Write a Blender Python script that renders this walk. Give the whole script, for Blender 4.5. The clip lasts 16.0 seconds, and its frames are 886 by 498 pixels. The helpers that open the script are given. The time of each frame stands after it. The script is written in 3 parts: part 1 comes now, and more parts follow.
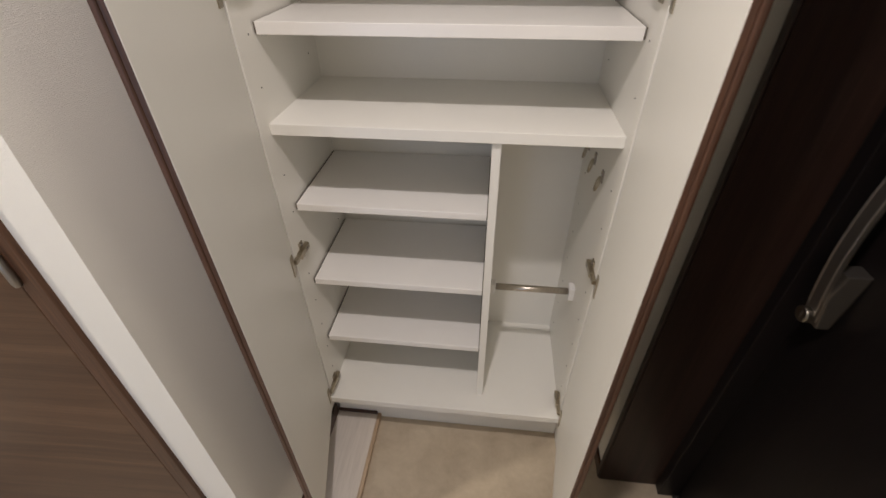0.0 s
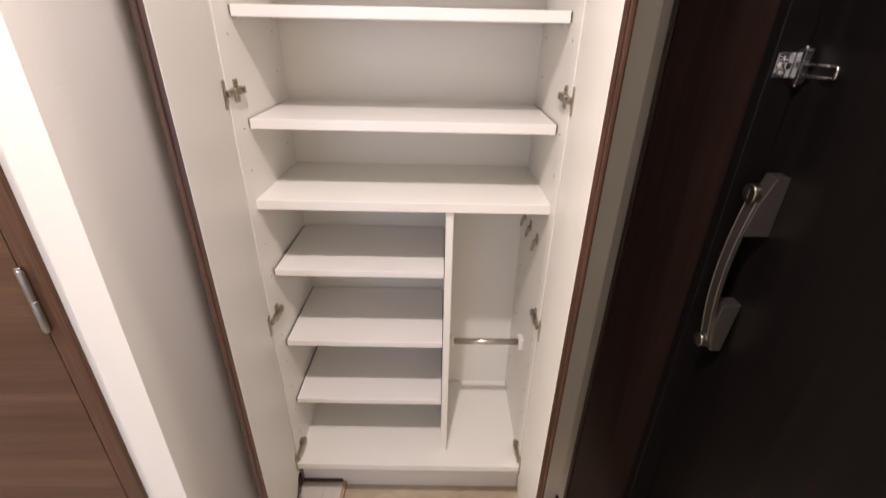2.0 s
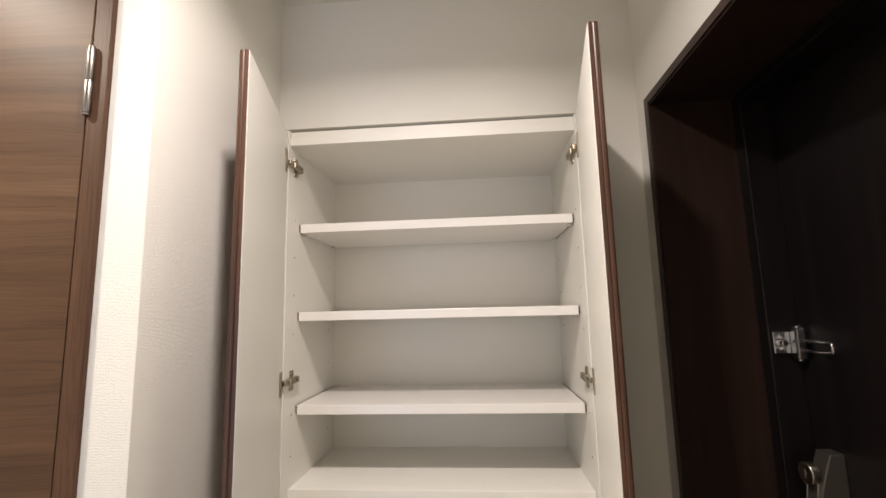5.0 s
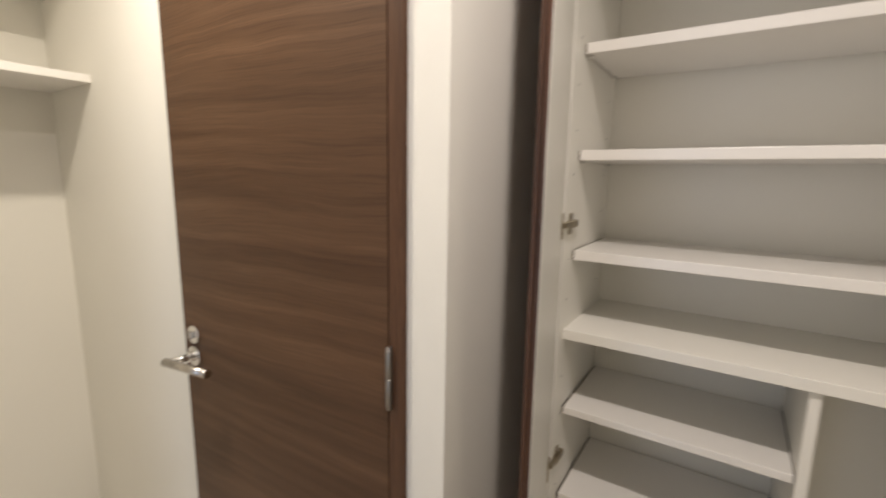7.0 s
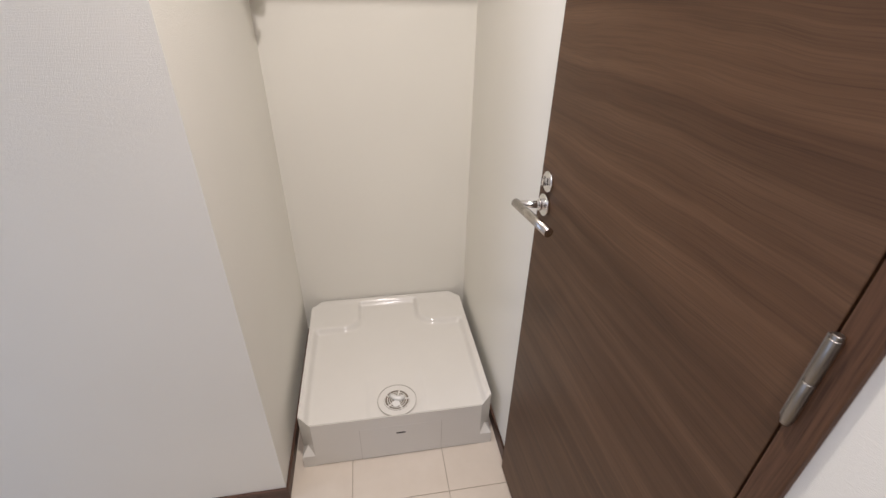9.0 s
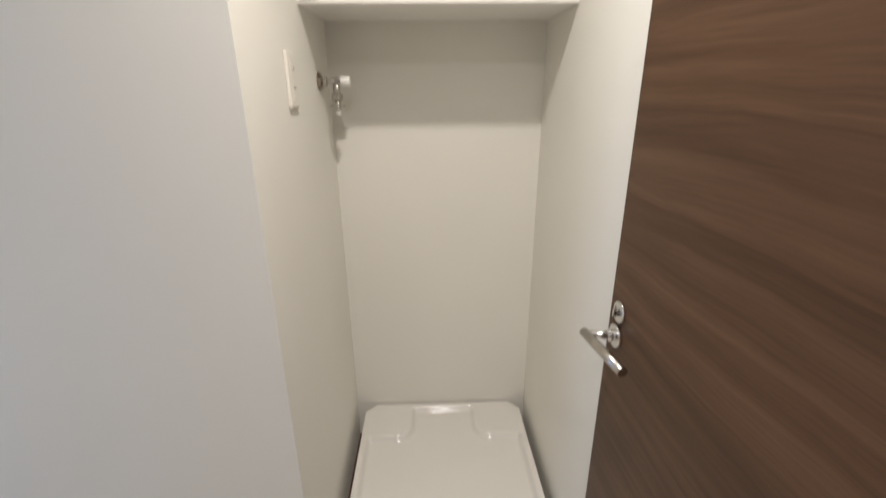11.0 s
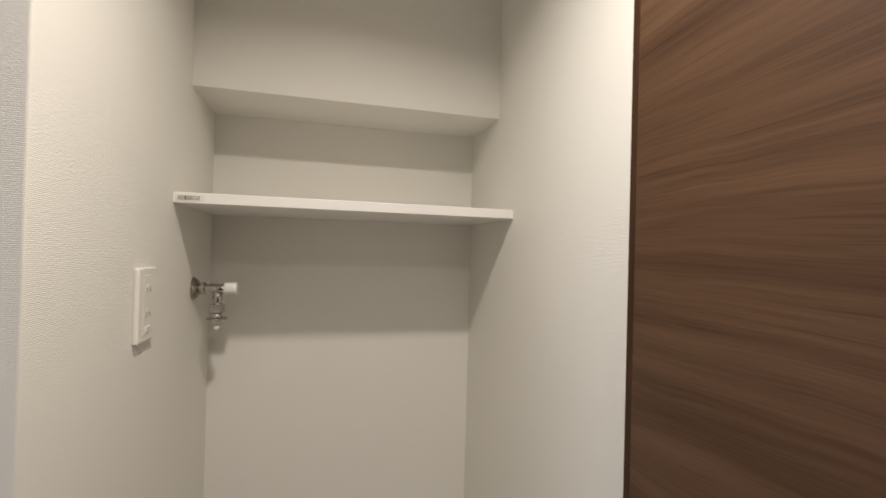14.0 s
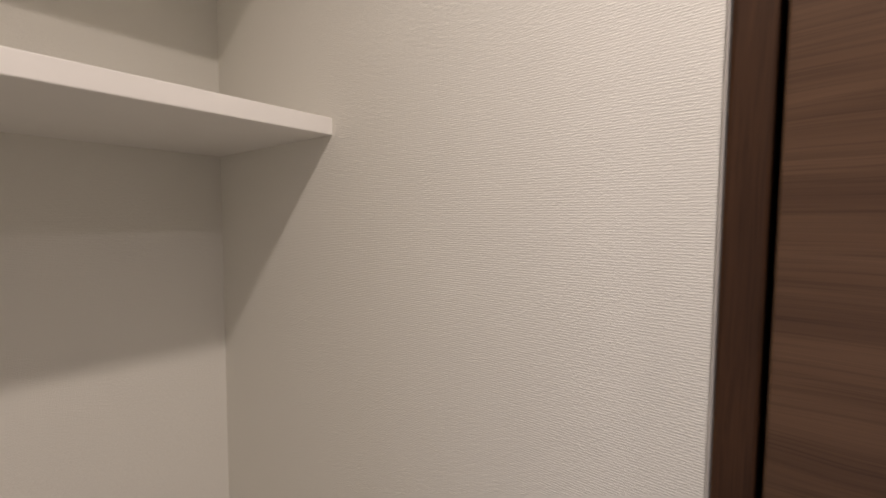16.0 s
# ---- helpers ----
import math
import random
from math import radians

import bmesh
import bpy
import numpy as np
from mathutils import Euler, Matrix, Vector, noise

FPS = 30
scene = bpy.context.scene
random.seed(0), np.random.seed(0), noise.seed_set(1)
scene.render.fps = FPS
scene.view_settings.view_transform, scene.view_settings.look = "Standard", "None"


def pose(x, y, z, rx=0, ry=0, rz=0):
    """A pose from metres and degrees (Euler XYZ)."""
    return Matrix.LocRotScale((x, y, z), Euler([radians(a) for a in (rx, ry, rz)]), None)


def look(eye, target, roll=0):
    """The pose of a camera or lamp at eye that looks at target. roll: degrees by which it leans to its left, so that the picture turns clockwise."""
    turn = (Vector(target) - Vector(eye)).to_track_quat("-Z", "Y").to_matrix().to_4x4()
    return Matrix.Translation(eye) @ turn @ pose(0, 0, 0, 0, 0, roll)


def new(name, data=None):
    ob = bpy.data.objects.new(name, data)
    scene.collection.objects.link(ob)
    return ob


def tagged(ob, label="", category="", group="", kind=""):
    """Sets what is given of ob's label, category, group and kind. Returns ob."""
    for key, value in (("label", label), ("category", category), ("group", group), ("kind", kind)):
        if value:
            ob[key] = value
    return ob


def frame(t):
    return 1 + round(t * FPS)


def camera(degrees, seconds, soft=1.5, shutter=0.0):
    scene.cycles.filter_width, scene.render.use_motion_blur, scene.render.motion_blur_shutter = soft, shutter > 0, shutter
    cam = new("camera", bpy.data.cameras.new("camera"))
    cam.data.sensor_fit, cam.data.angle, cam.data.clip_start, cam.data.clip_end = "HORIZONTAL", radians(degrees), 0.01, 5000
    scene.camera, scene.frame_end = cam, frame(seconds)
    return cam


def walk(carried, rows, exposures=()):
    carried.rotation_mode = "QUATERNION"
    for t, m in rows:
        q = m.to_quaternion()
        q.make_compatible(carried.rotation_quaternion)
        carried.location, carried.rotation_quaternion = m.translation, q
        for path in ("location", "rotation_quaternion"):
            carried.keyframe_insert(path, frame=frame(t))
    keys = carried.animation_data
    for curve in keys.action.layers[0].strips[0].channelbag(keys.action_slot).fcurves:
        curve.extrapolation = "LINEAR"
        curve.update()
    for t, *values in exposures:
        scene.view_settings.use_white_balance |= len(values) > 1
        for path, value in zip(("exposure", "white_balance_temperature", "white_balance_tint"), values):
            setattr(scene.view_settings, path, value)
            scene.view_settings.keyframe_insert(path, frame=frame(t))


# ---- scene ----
cam = camera(90.0, 16.0, shutter=0.4)
PATH = [
    (0, (0.227, 0.109, 1.41), (0.04, 1.683, 0.19), -0.6),
    (0.5, (0.212, 0.022, 1.425), (0.161, 1.602, 0.201), 0.4),
    (1, (0.196, -0.025, 1.431), (0.216, 1.568, 0.223), 0.7),
    (1.5, (0.205, -0.048, 1.434), (0.221, 1.621, 0.332), 0.8),
    (2, (0.216, -0.061, 1.449), (0.229, 1.721, 0.541), 1.2),
    (2.5, (0.217, -0.08, 1.471), (0.214, 1.815, 0.831), 1.6),
    (3, (0.212, -0.101, 1.487), (0.179, 1.871, 1.151), 1.3),
    (3.5, (0.212, -0.124, 1.492), (0.17, 1.875, 1.531), 0.3),
    (3.7, (0.213, -0.136, 1.5), (0.173, 1.854, 1.692), -0.1),
    (5.8, (0.25, -0.14, 1.455), (-0.124, 1.804, 1.738), -0.9),
    (6, (0.243, -0.132, 1.453), (-0.225, 1.807, 1.61), -0.5),
    (6.5, (0.176, -0.101, 1.421), (-0.562, 1.756, 1.346), 0.5),
    (7, (0.082, -0.055, 1.413), (-1.001, 1.595, 1.09), 0.9),
    (7.5, (0.018, -0.016, 1.395), (-1.412, 1.287, 0.886), 0.2),
    (8, (-0.028, 0.079, 1.386), (-1.725, 0.882, 0.696), 0.2),
    (8.5, (-0.076, 0.098, 1.383), (-1.805, 0.501, 0.462), 1.0),
    (8.7, (-0.109, 0.097, 1.381), (-1.805, 0.411, 0.365), 0.7),
    (10.8, (-0.197, 0.088, 1.44), (-2.017, 0.152, 0.607), -0.4),
    (11, (-0.189, 0.086, 1.452), (-2.068, 0.148, 0.771), -0.5),
    (11.5, (-0.172, 0.066, 1.493), (-2.148, 0.161, 1.2), -1.3),
    (12, (-0.153, 0.064, 1.51), (-2.148, 0.171, 1.606), -1.4),
    (12.5, (-0.152, 0.031, 1.517), (-2.124, 0.201, 1.803), -0.7),
    (13, (-0.184, 0.021, 1.528), (-2.15, 0.312, 1.749), 0.8),
    (13.5, (-0.311, 0.043, 1.526), (-2.263, 0.465, 1.636), 1.2),
    (14, (-0.481, 0.054, 1.569), (-2.413, 0.572, 1.586), 1.5),
    (14.5, (-0.628, 0.044, 1.582), (-2.471, 0.819, 1.538), 0.2),
    (15, (-0.778, 0.048, 1.575), (-2.403, 1.208, 1.463), -0.7),
    (15.5, (-0.877, 0.104, 1.557), (-2.333, 1.473, 1.464), 0.1),
    (16, (-0.974, 0.137, 1.548), (-2.248, 1.674, 1.42), 0.4),
]
EXPOSURE = [(0, 0.0, 5890, 19), (0.5, 0.28, 5890, 20), (1.5, 0.55, 5890, 24), (2.5, 0.5, 6140, 29), (3.5, 0.25, 6140, 26), (6, 0.14, 6040, 17), (6.5, 0.09, 6090, 17), (7, -0.11, 6140, 17), (7.5, -0.25, 6130, 20), (8.5, 0, 5630, 22), (11, -0.2, 5690, 17), (11.5, -0.46, 5680, 17), (12.5, -0.55, 5880, 20), (13.5, -0.68, 5790, 18), (14.5, -0.64, 5890, 20), (16, -0.92, 5990, 26)]
walk(cam, [(t, look(eye, target, roll)) for t, eye, target, roll in PATH], EXPOSURE)

# ---- light ----
world = bpy.data.worlds.new("world")
world.use_nodes = True
world.node_tree.nodes["Background"].inputs[0].default_value = (0.02, 0.02, 0.022, 1)
world.node_tree.nodes["Background"].inputs[1].default_value = 1.0
scene.world = world


def ceiling_lamp(x, y, z, watts, colour, spread, size=0.065):
    data = bpy.data.lights.new("downlight", "AREA")
    data.shape, data.size, data.energy, data.color, data.spread = "DISK", size, watts, colour, radians(spread)
    ob = new("downlight_lamp", data)
    ob.location = (x, y, z)
    return ob


CEIL, LOW, GENKAN = 2.288, 2.103, -0.020
ceiling_lamp(-0.835, 0.125, CEIL - 0.012, 10.8, (1.0, 0.887, 0.672), 150)
ceiling_lamp(0.10, 0.205, CEIL - 0.012, 10.0, (1.0, 0.892, 0.745), 151)

# cool daylight inferred from the bluish walls; its doorway is added, out of view
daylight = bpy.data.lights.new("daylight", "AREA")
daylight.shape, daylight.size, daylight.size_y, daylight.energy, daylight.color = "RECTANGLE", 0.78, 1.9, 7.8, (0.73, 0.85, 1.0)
day_ob = new("added_doorway_daylight", daylight)
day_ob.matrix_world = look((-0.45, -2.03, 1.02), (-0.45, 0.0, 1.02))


# ---- materials ----
def material(name, colour, rough=0.5, metal=0.0, spec=0.5, coat=0.0):
    mat = bpy.data.materials.new(name)
    mat.use_nodes = True
    n = mat.node_tree.nodes
    b = n["Principled BSDF"]
    b.inputs["Base Color"].default_value = (*colour, 1)
    b.inputs["Roughness"].default_value = rough
    b.inputs["Metallic"].default_value = metal
    b.inputs["Specular IOR Level"].default_value = spec
    b.inputs["Coat Weight"].default_value = coat
    return mat


def node(mat, kind, **values):
    nd = mat.node_tree.nodes.new(kind)
    for key, value in values.items():
        nd.inputs[key.replace("_", " ")].default_value = value
    return nd


def wire(mat, a, out, b, into):
    mat.node_tree.links.new(a.outputs[out], b.inputs[into])


def coords(mat, scale, rot=(0, 0, 0)):
    tc = node(mat, "ShaderNodeTexCoord")
    mp = node(mat, "ShaderNodeMapping")
    mp.inputs["Scale"].default_value = scale
    mp.inputs["Rotation"].default_value = rot
    wire(mat, tc, "Object", mp, "Vector")
    return mp


def ramp(mat, stops):
    r = node(mat, "ShaderNodeValToRGB")
    e = r.color_ramp.elements
    while len(e) < len(stops):
        e.new(0.5)
    for el, (p, c) in zip(e, stops):
        el.position, el.color = p, (*c, 1)
    return r


def bump(mat, src, out, strength, distance):
    b = node(mat, "ShaderNodeBump", Strength=strength, Distance=distance)
    wire(mat, src, out, b, "Height")
    wire(mat, b, "Normal", mat.node_tree.nodes["Principled BSDF"], "Normal")
    return b


def wallpaper(name, colour):
    """Embossed paper: fine level threads of uneven thickness, broken by small knots."""
    mat = material(name, colour, 0.78, spec=0.25)
    p = mat.node_tree.nodes["Principled BSDF"]
    ribs = node(mat, "ShaderNodeTexWave", Scale=152.0, Distortion=4.5, Detail=3.0, Detail_Scale=5.0, Detail_Roughness=0.6)
    ribs.wave_type, ribs.bands_direction = "BANDS", "Z"
    wire(mat, coords(mat, (1, 1, 1)), "Vector", ribs, "Vector")
    threads = node(mat, "ShaderNodeTexNoise", Scale=1.0, Detail=2.0, Roughness=0.65)
    wire(mat, coords(mat, (260, 260, 560)), "Vector", threads, "Vector")
    knots = node(mat, "ShaderNodeTexNoise", Scale=1.0, Detail=3.0, Roughness=0.7)
    wire(mat, coords(mat, (300, 300, 340)), "Vector", knots, "Vector")
    blend = node(mat, "ShaderNodeMath")
    blend.operation = "MULTIPLY_ADD"
    wire(mat, ribs, 1, blend, 0)
    wire(mat, threads, 0, blend, 1)
    wire(mat, threads, 0, blend, 2)
    mul = node(mat, "ShaderNodeMath")
    mul.operation = "MULTIPLY_ADD"
    mul.inputs[1].default_value = 0.40
    wire(mat, knots, 0, mul, 0)
    wire(mat, blend, 0, mul, 2)
    bump(mat, mul, 0, 0.40, 0.0010)
    m3 = coords(mat, (2.2, 2.2, 1.6))
    big = node(mat, "ShaderNodeTexNoise", Scale=1.0, Detail=2.0)
    wire(mat, m3, "Vector", big, "Vector")
    r = ramp(mat, [(0.3, tuple(c * 0.965 for c in colour)), (0.7, colour)])
    wire(mat, big, 0, r, 0)
    wire(mat, r, 0, p, "Base Color")
    return mat


def wood(name, dark, mid, light, stretch, rough=0.42, fine=0.35, spec=0.4):
    """Grain runs along the axis with the small number in stretch."""
    mat = material(name, mid, rough, spec=spec)
    p = mat.node_tree.nodes["Principled BSDF"]
    warp = node(mat, "ShaderNodeTexNoise", Scale=1.7, Detail=4.0, Roughness=0.5)
    wire(mat, coords(mat, (0.6, 0.6, 1.0) if stretch[0] < 3 else (1.0, 1.0, 0.6)), "Vector", warp, "Vector")
    lift = node(mat, "ShaderNodeVectorMath")
    lift.operation = "MULTIPLY"
    lift.inputs[1].default_value = (0.0, 0.0, 0.125) if stretch[0] < 3 else (0.04, 0.04, 0.0)
    wire(mat, warp, "Color", lift, 0)

    def warped(scale):
        add = node(mat, "ShaderNodeVectorMath")
        wire(mat, node(mat, "ShaderNodeTexCoord"), "Object", add, 0)
        wire(mat, lift, 0, add, 1)
        mp = node(mat, "ShaderNodeMapping")
        mp.inputs["Scale"].default_value = scale
        wire(mat, add, 0, mp, "Vector")
        return mp

    m1 = warped(tuple(s * 1.0 for s in stretch))
    broad = node(mat, "ShaderNodeTexNoise", Scale=1.0, Detail=4.0, Roughness=0.55, Distortion=0.6)
    wire(mat, m1, "Vector", broad, "Vector")
    r1 = ramp(mat, [(0.28, dark), (0.5, mid), (0.72, light)])
    wire(mat, broad, 0, r1, 0)
    m2 = warped(tuple(s * 11.0 if s > 3 else s * 4.5 for s in stretch))
    pores = node(mat, "ShaderNodeTexNoise", Scale=1.0, Detail=3.0, Roughness=0.7)
    wire(mat, m2, "Vector", pores, "Vector")
    r2 = ramp(mat, [(0.33, (0.62, 0.60, 0.58)), (0.5, (1, 1, 1)), (0.7, (1.12, 1.10, 1.08))])
    wire(mat, pores, 0, r2, 0)
    mix = node(mat, "ShaderNodeMix")
    mix.data_type, mix.blend_type = "RGBA", "MULTIPLY"
    mix.inputs[0].default_value = fine * 2
    mat.node_tree.links.new(r1.outputs[0], mix.inputs[6])
    mat.node_tree.links.new(r2.outputs[0], mix.inputs[7])
    m3 = warped(tuple(s * 0.24 for s in stretch))
    bands = node(mat, "ShaderNodeTexNoise", Scale=1.0, Detail=2.0, Roughness=0.5)
    wire(mat, m3, "Vector", bands, "Vector")
    r3 = ramp(mat, [(0.34, (0.80, 0.79, 0.78)), (0.52, (0.98, 0.98, 0.98)), (0.68, (1.2, 1.19, 1.17))])
    wire(mat, bands, 0, r3, 0)
    tone = node(mat, "ShaderNodeMix")
    tone.data_type, tone.blend_type = "RGBA", "MULTIPLY"
    tone.inputs[0].default_value = min(1.0, fine * 2.6)
    mat.node_tree.links.new(mix.outputs[2], tone.inputs[6])
    mat.node_tree.links.new(r3.outputs[0], tone.inputs[7])
    m4 = warped(tuple(s * 26.0 if s > 3 else s * 9.0 for s in stretch))
    fibre = node(mat, "ShaderNodeTexNoise", Scale=1.0, Detail=2.0, Roughness=0.6)
    wire(mat, m4, "Vector", fibre, "Vector")
    r4 = ramp(mat, [(0.36, (0.66, 0.64, 0.62)), (0.47, (0.98, 0.98, 0.98)), (0.66, (1.14, 1.13, 1.12))])
    wire(mat, fibre, 0, r4, 0)
    fine_mix = node(mat, "ShaderNodeMix")
    fine_mix.data_type, fine_mix.blend_type = "RGBA", "MULTIPLY"
    fine_mix.inputs[0].default_value = min(1.0, fine * 2.2)
    mat.node_tree.links.new(tone.outputs[2], fine_mix.inputs[6])
    mat.node_tree.links.new(r4.outputs[0], fine_mix.inputs[7])
    mat.node_tree.links.new(fine_mix.outputs[2], p.inputs["Base Color"])
    bump(mat, pores, 0, 0.18, 0.0006)
    return mat


def mottled(name, a, b, scale, rough, spec=0.5, relief=0.05):
    mat = material(name, a, rough, spec=spec)
    p = mat.node_tree.nodes["Principled BSDF"]
    m = coords(mat, (scale, scale, scale))
    n1 = node(mat, "ShaderNodeTexNoise", Scale=1.0, Detail=6.0, Roughness=0.68, Distortion=0.25)
    wire(mat, m, "Vector", n1, "Vector")
    r = ramp(mat, [(0.3, b), (0.68, a)])
    wire(mat, n1, 0, r, 0)
    wire(mat, r, 0, p, "Base Color")
    m2 = coords(mat, (240, 240, 240))
    n2 = node(mat, "ShaderNodeTexNoise", Scale=1.0, Detail=2.0)
    wire(mat, m2, "Vector", n2, "Vector")
    bump(mat, n2, 0, relief, 0.0006)
    return mat


M_WALL = wallpaper("woven wallpaper", (0.845, 0.826, 0.760))
M_CEIL = wallpaper("ceiling paper", (0.86, 0.835, 0.785))
M_WHITE = mottled("white melamine", (0.866, 0.850, 0.787), (0.847, 0.830, 0.766), 3.0, 0.45, relief=0.03)
M_WHITE_EDGE = mottled("white edge band", (0.86, 0.84, 0.80), (0.84, 0.82, 0.78), 5.0, 0.30, relief=0.02)
M_SHELF = mottled("painted shelf white", (0.88, 0.86, 0.82), (0.83, 0.81, 0.77), 3.0, 0.40, relief=0.05)
M_WALNUT = wood("walnut across", (0.069, 0.0352, 0.0178), (0.096, 0.0512, 0.0260), (0.130, 0.0722, 0.0388), (1.1, 34.0, 30.0), 0.48, 0.21, 0.26)
M_WALNUT_V = wood("walnut upright", (0.066, 0.033, 0.0175), (0.086, 0.044, 0.024), (0.108, 0.057, 0.033), (34.0, 34.0, 1.3), 0.48, 0.35, 0.25)
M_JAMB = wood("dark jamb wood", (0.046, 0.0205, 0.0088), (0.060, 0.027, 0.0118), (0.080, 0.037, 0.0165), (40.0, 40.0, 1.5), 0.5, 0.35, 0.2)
M_CAB_WOOD = wood("dark cabinet wood", (0.046, 0.021, 0.0118), (0.084, 0.039, 0.0215), (0.135, 0.067, 0.039), (40.0, 40.0, 1.6), 0.38)
M_BASE = wood("baseboard wood", (0.055, 0.027, 0.017), (0.085, 0.043, 0.028), (0.115, 0.062, 0.042), (2.0, 2.0, 60.0), 0.45)
M_DARK = wood("dark door skin", (0.0052, 0.0041, 0.0042), (0.0075, 0.0056, 0.0055), (0.0112, 0.0078, 0.0073), (50.0, 50.0, 1.5), 0.42, 0.3, 0.35)
M_FRAME = wood("dark door frame wood", (0.021, 0.0112, 0.0080), (0.032, 0.0166, 0.0118), (0.046, 0.0236, 0.0165), (45.0, 45.0, 1.8), 0.40, 0.3, 0.4)
M_FRAME_EDGE = material("frame edge", (0.040, 0.023, 0.017), 0.45)
M_STONE = mottled("beige entrance stone", (0.58, 0.49, 0.36), (0.43, 0.35, 0.25), 9.0, 0.38, relief=0.08)
M_TILE = mottled("pale floor tile", (0.72, 0.64, 0.54), (0.66, 0.58, 0.48), 4.0, 0.30, relief=0.06)
M_PLANK = wood("pale floor board", (0.63, 0.57, 0.50), (0.66, 0.60, 0.53), (0.69, 0.63, 0.56), (34.0, 1.6, 34.0), 0.40, 0.10)
M_GROUT = material("grout", (0.40, 0.34, 0.27), 0.9)
M_TRIM = wood("step edging", (0.36, 0.26, 0.17), (0.44, 0.33, 0.22), (0.50, 0.39, 0.28), (40.0, 2.0, 40.0), 0.45)
M_CHROME = material("polished chrome", (0.80, 0.80, 0.80), 0.10, 1.0)
M_GUARD = material("worn guard chrome", (0.52, 0.52, 0.53), 0.20, 1.0)
M_LEVER = material("satin lever", (0.56, 0.53, 0.49), 0.27, 1.0)
# tap and flange colours are darkened to hold reflections of dark surroundings
M_TAP = material("tap chrome", (0.52, 0.50, 0.47), 0.12, 1.0)
M_FLANGE = material("flange with brown reflections", (0.34, 0.29, 0.24), 0.25, 1.0)
M_STEEL = material("dull steel rail", (0.55, 0.50, 0.43), 0.26, 1.0)
M_NICKEL = material("satin nickel", (0.31, 0.29, 0.265), 0.32, 1.0)
M_HINGE = material("plated hinge steel", (0.44, 0.39, 0.30), 0.30, 1.0)
M_PEWTER = material("dark pewter handle", (0.33, 0.30, 0.26), 0.32, 0.9)
M_PEWTER_RIM = material("bright handle rim", (0.55, 0.52, 0.48), 0.3, 1.0)
M_KNOB = material("dull nickel knob", (0.42, 0.385, 0.32), 0.28, 1.0)
M_BRASS = material("aged brass", (0.28, 0.18, 0.08), 0.35, 1.0)
M_BLACK = material("dark void", (0.006, 0.006, 0.006), 0.8)
M_PLASTIC = material("white plastic", (0.82, 0.81, 0.78), 0.35)
M_SWITCH = material("cream socket plastic", (0.80, 0.77, 0.70), 0.40)
M_CLEAR = material("cloudy clear plastic", (0.75, 0.74, 0.70), 0.15)
M_PAN = mottled("glossy white pan", (0.74, 0.72, 0.675), (0.72, 0.70, 0.655), 3.0, 0.14, relief=0.01)
M_GAP = material("gap shade", (0.05, 0.045, 0.04), 0.9)
M_JOINT = material("shallow joint", (0.50, 0.48, 0.44), 0.6)
M_SILL = material("dark threshold metal", (0.06, 0.055, 0.05), 0.4, 0.6)
M_SEAL = material("pale sealant", (0.55, 0.52, 0.48), 0.6)
M_GAP_SHADOW = material("shelf gap shadow", (0.10, 0.075, 0.05), 0.8)
M_DRAIN = material("drain slots", (0.15, 0.12, 0.085), 0.6)
M_INK = material("printed ink", (0.05, 0.05, 0.05), 0.7)
M_PAPER = material("sticker paper", (0.80, 0.78, 0.72), 0.6)


# ---- building helpers ----
def finish(name, bm, mat, parent=None, label="", smooth=False):
    me = bpy.data.meshes.new(name)
    bm.to_mesh(me)
    bm.free()
    if smooth:
        for p in me.polygons:
            p.use_smooth = len(p.vertices) < 5
    for m in (mat if isinstance(mat, (list, tuple)) else [mat]):
        me.materials.append(m)
    ob = new(name, me)
    if parent is not None:
        ob.parent = parent
    if label:
        ob["label"] = label
    return ob


def part(name, bm, mat, parent, label="", smooth=False):
    return finish(name, bm, mat, parent, label, smooth)


def add_box(bm, x0, x1, y0, y1, z0, z1, bevel=0.0, seg=2):
    made = bmesh.ops.create_cube(bm, size=1.0)["verts"]
    for v in made:
        v.co = Vector(((x0 + x1) / 2 + v.co.x * (x1 - x0), (y0 + y1) / 2 + v.co.y * (y1 - y0), (z0 + z1) / 2 + v.co.z * (z1 - z0)))
    if bevel:
        edges = list({e for v in made for e in v.link_edges})
        bmesh.ops.bevel(bm, geom=edges, offset=bevel, segments=seg, affect="EDGES", profile=0.5)
    return bm


def box(x0, x1, y0, y1, z0, z1, bevel=0.0, seg=2):
    return add_box(bmesh.new(), x0, x1, y0, y1, z0, z1, bevel, seg)


AXES = {"x": Matrix.Rotation(math.pi / 2, 4, "Y"), "y": Matrix.Rotation(-math.pi / 2, 4, "X"), "z": Matrix.Identity(4)}


def add_rod(bm, centre, axis, length, r0, r1=None, seg=24, bevel=0.0):
    r1 = r0 if r1 is None else r1
    m = Matrix.Translation(centre) @ AXES[axis]
    made = bmesh.ops.create_cone(bm, cap_ends=True, segments=seg, radius1=r0, radius2=r1, depth=length, matrix=m)["verts"]
    if bevel:
        caps = [f for f in {f for v in made for f in v.link_faces} if len(f.verts) > 4]
        edges = list({e for f in caps for e in f.edges})
        bmesh.ops.bevel(bm, geom=edges, offset=bevel, segments=2, affect="EDGES", profile=0.5)
    return bm


def rod(centre, axis, length, r0, r1=None, seg=24, bevel=0.0):
    return add_rod(bmesh.new(), centre, axis, length, r0, r1, seg, bevel)


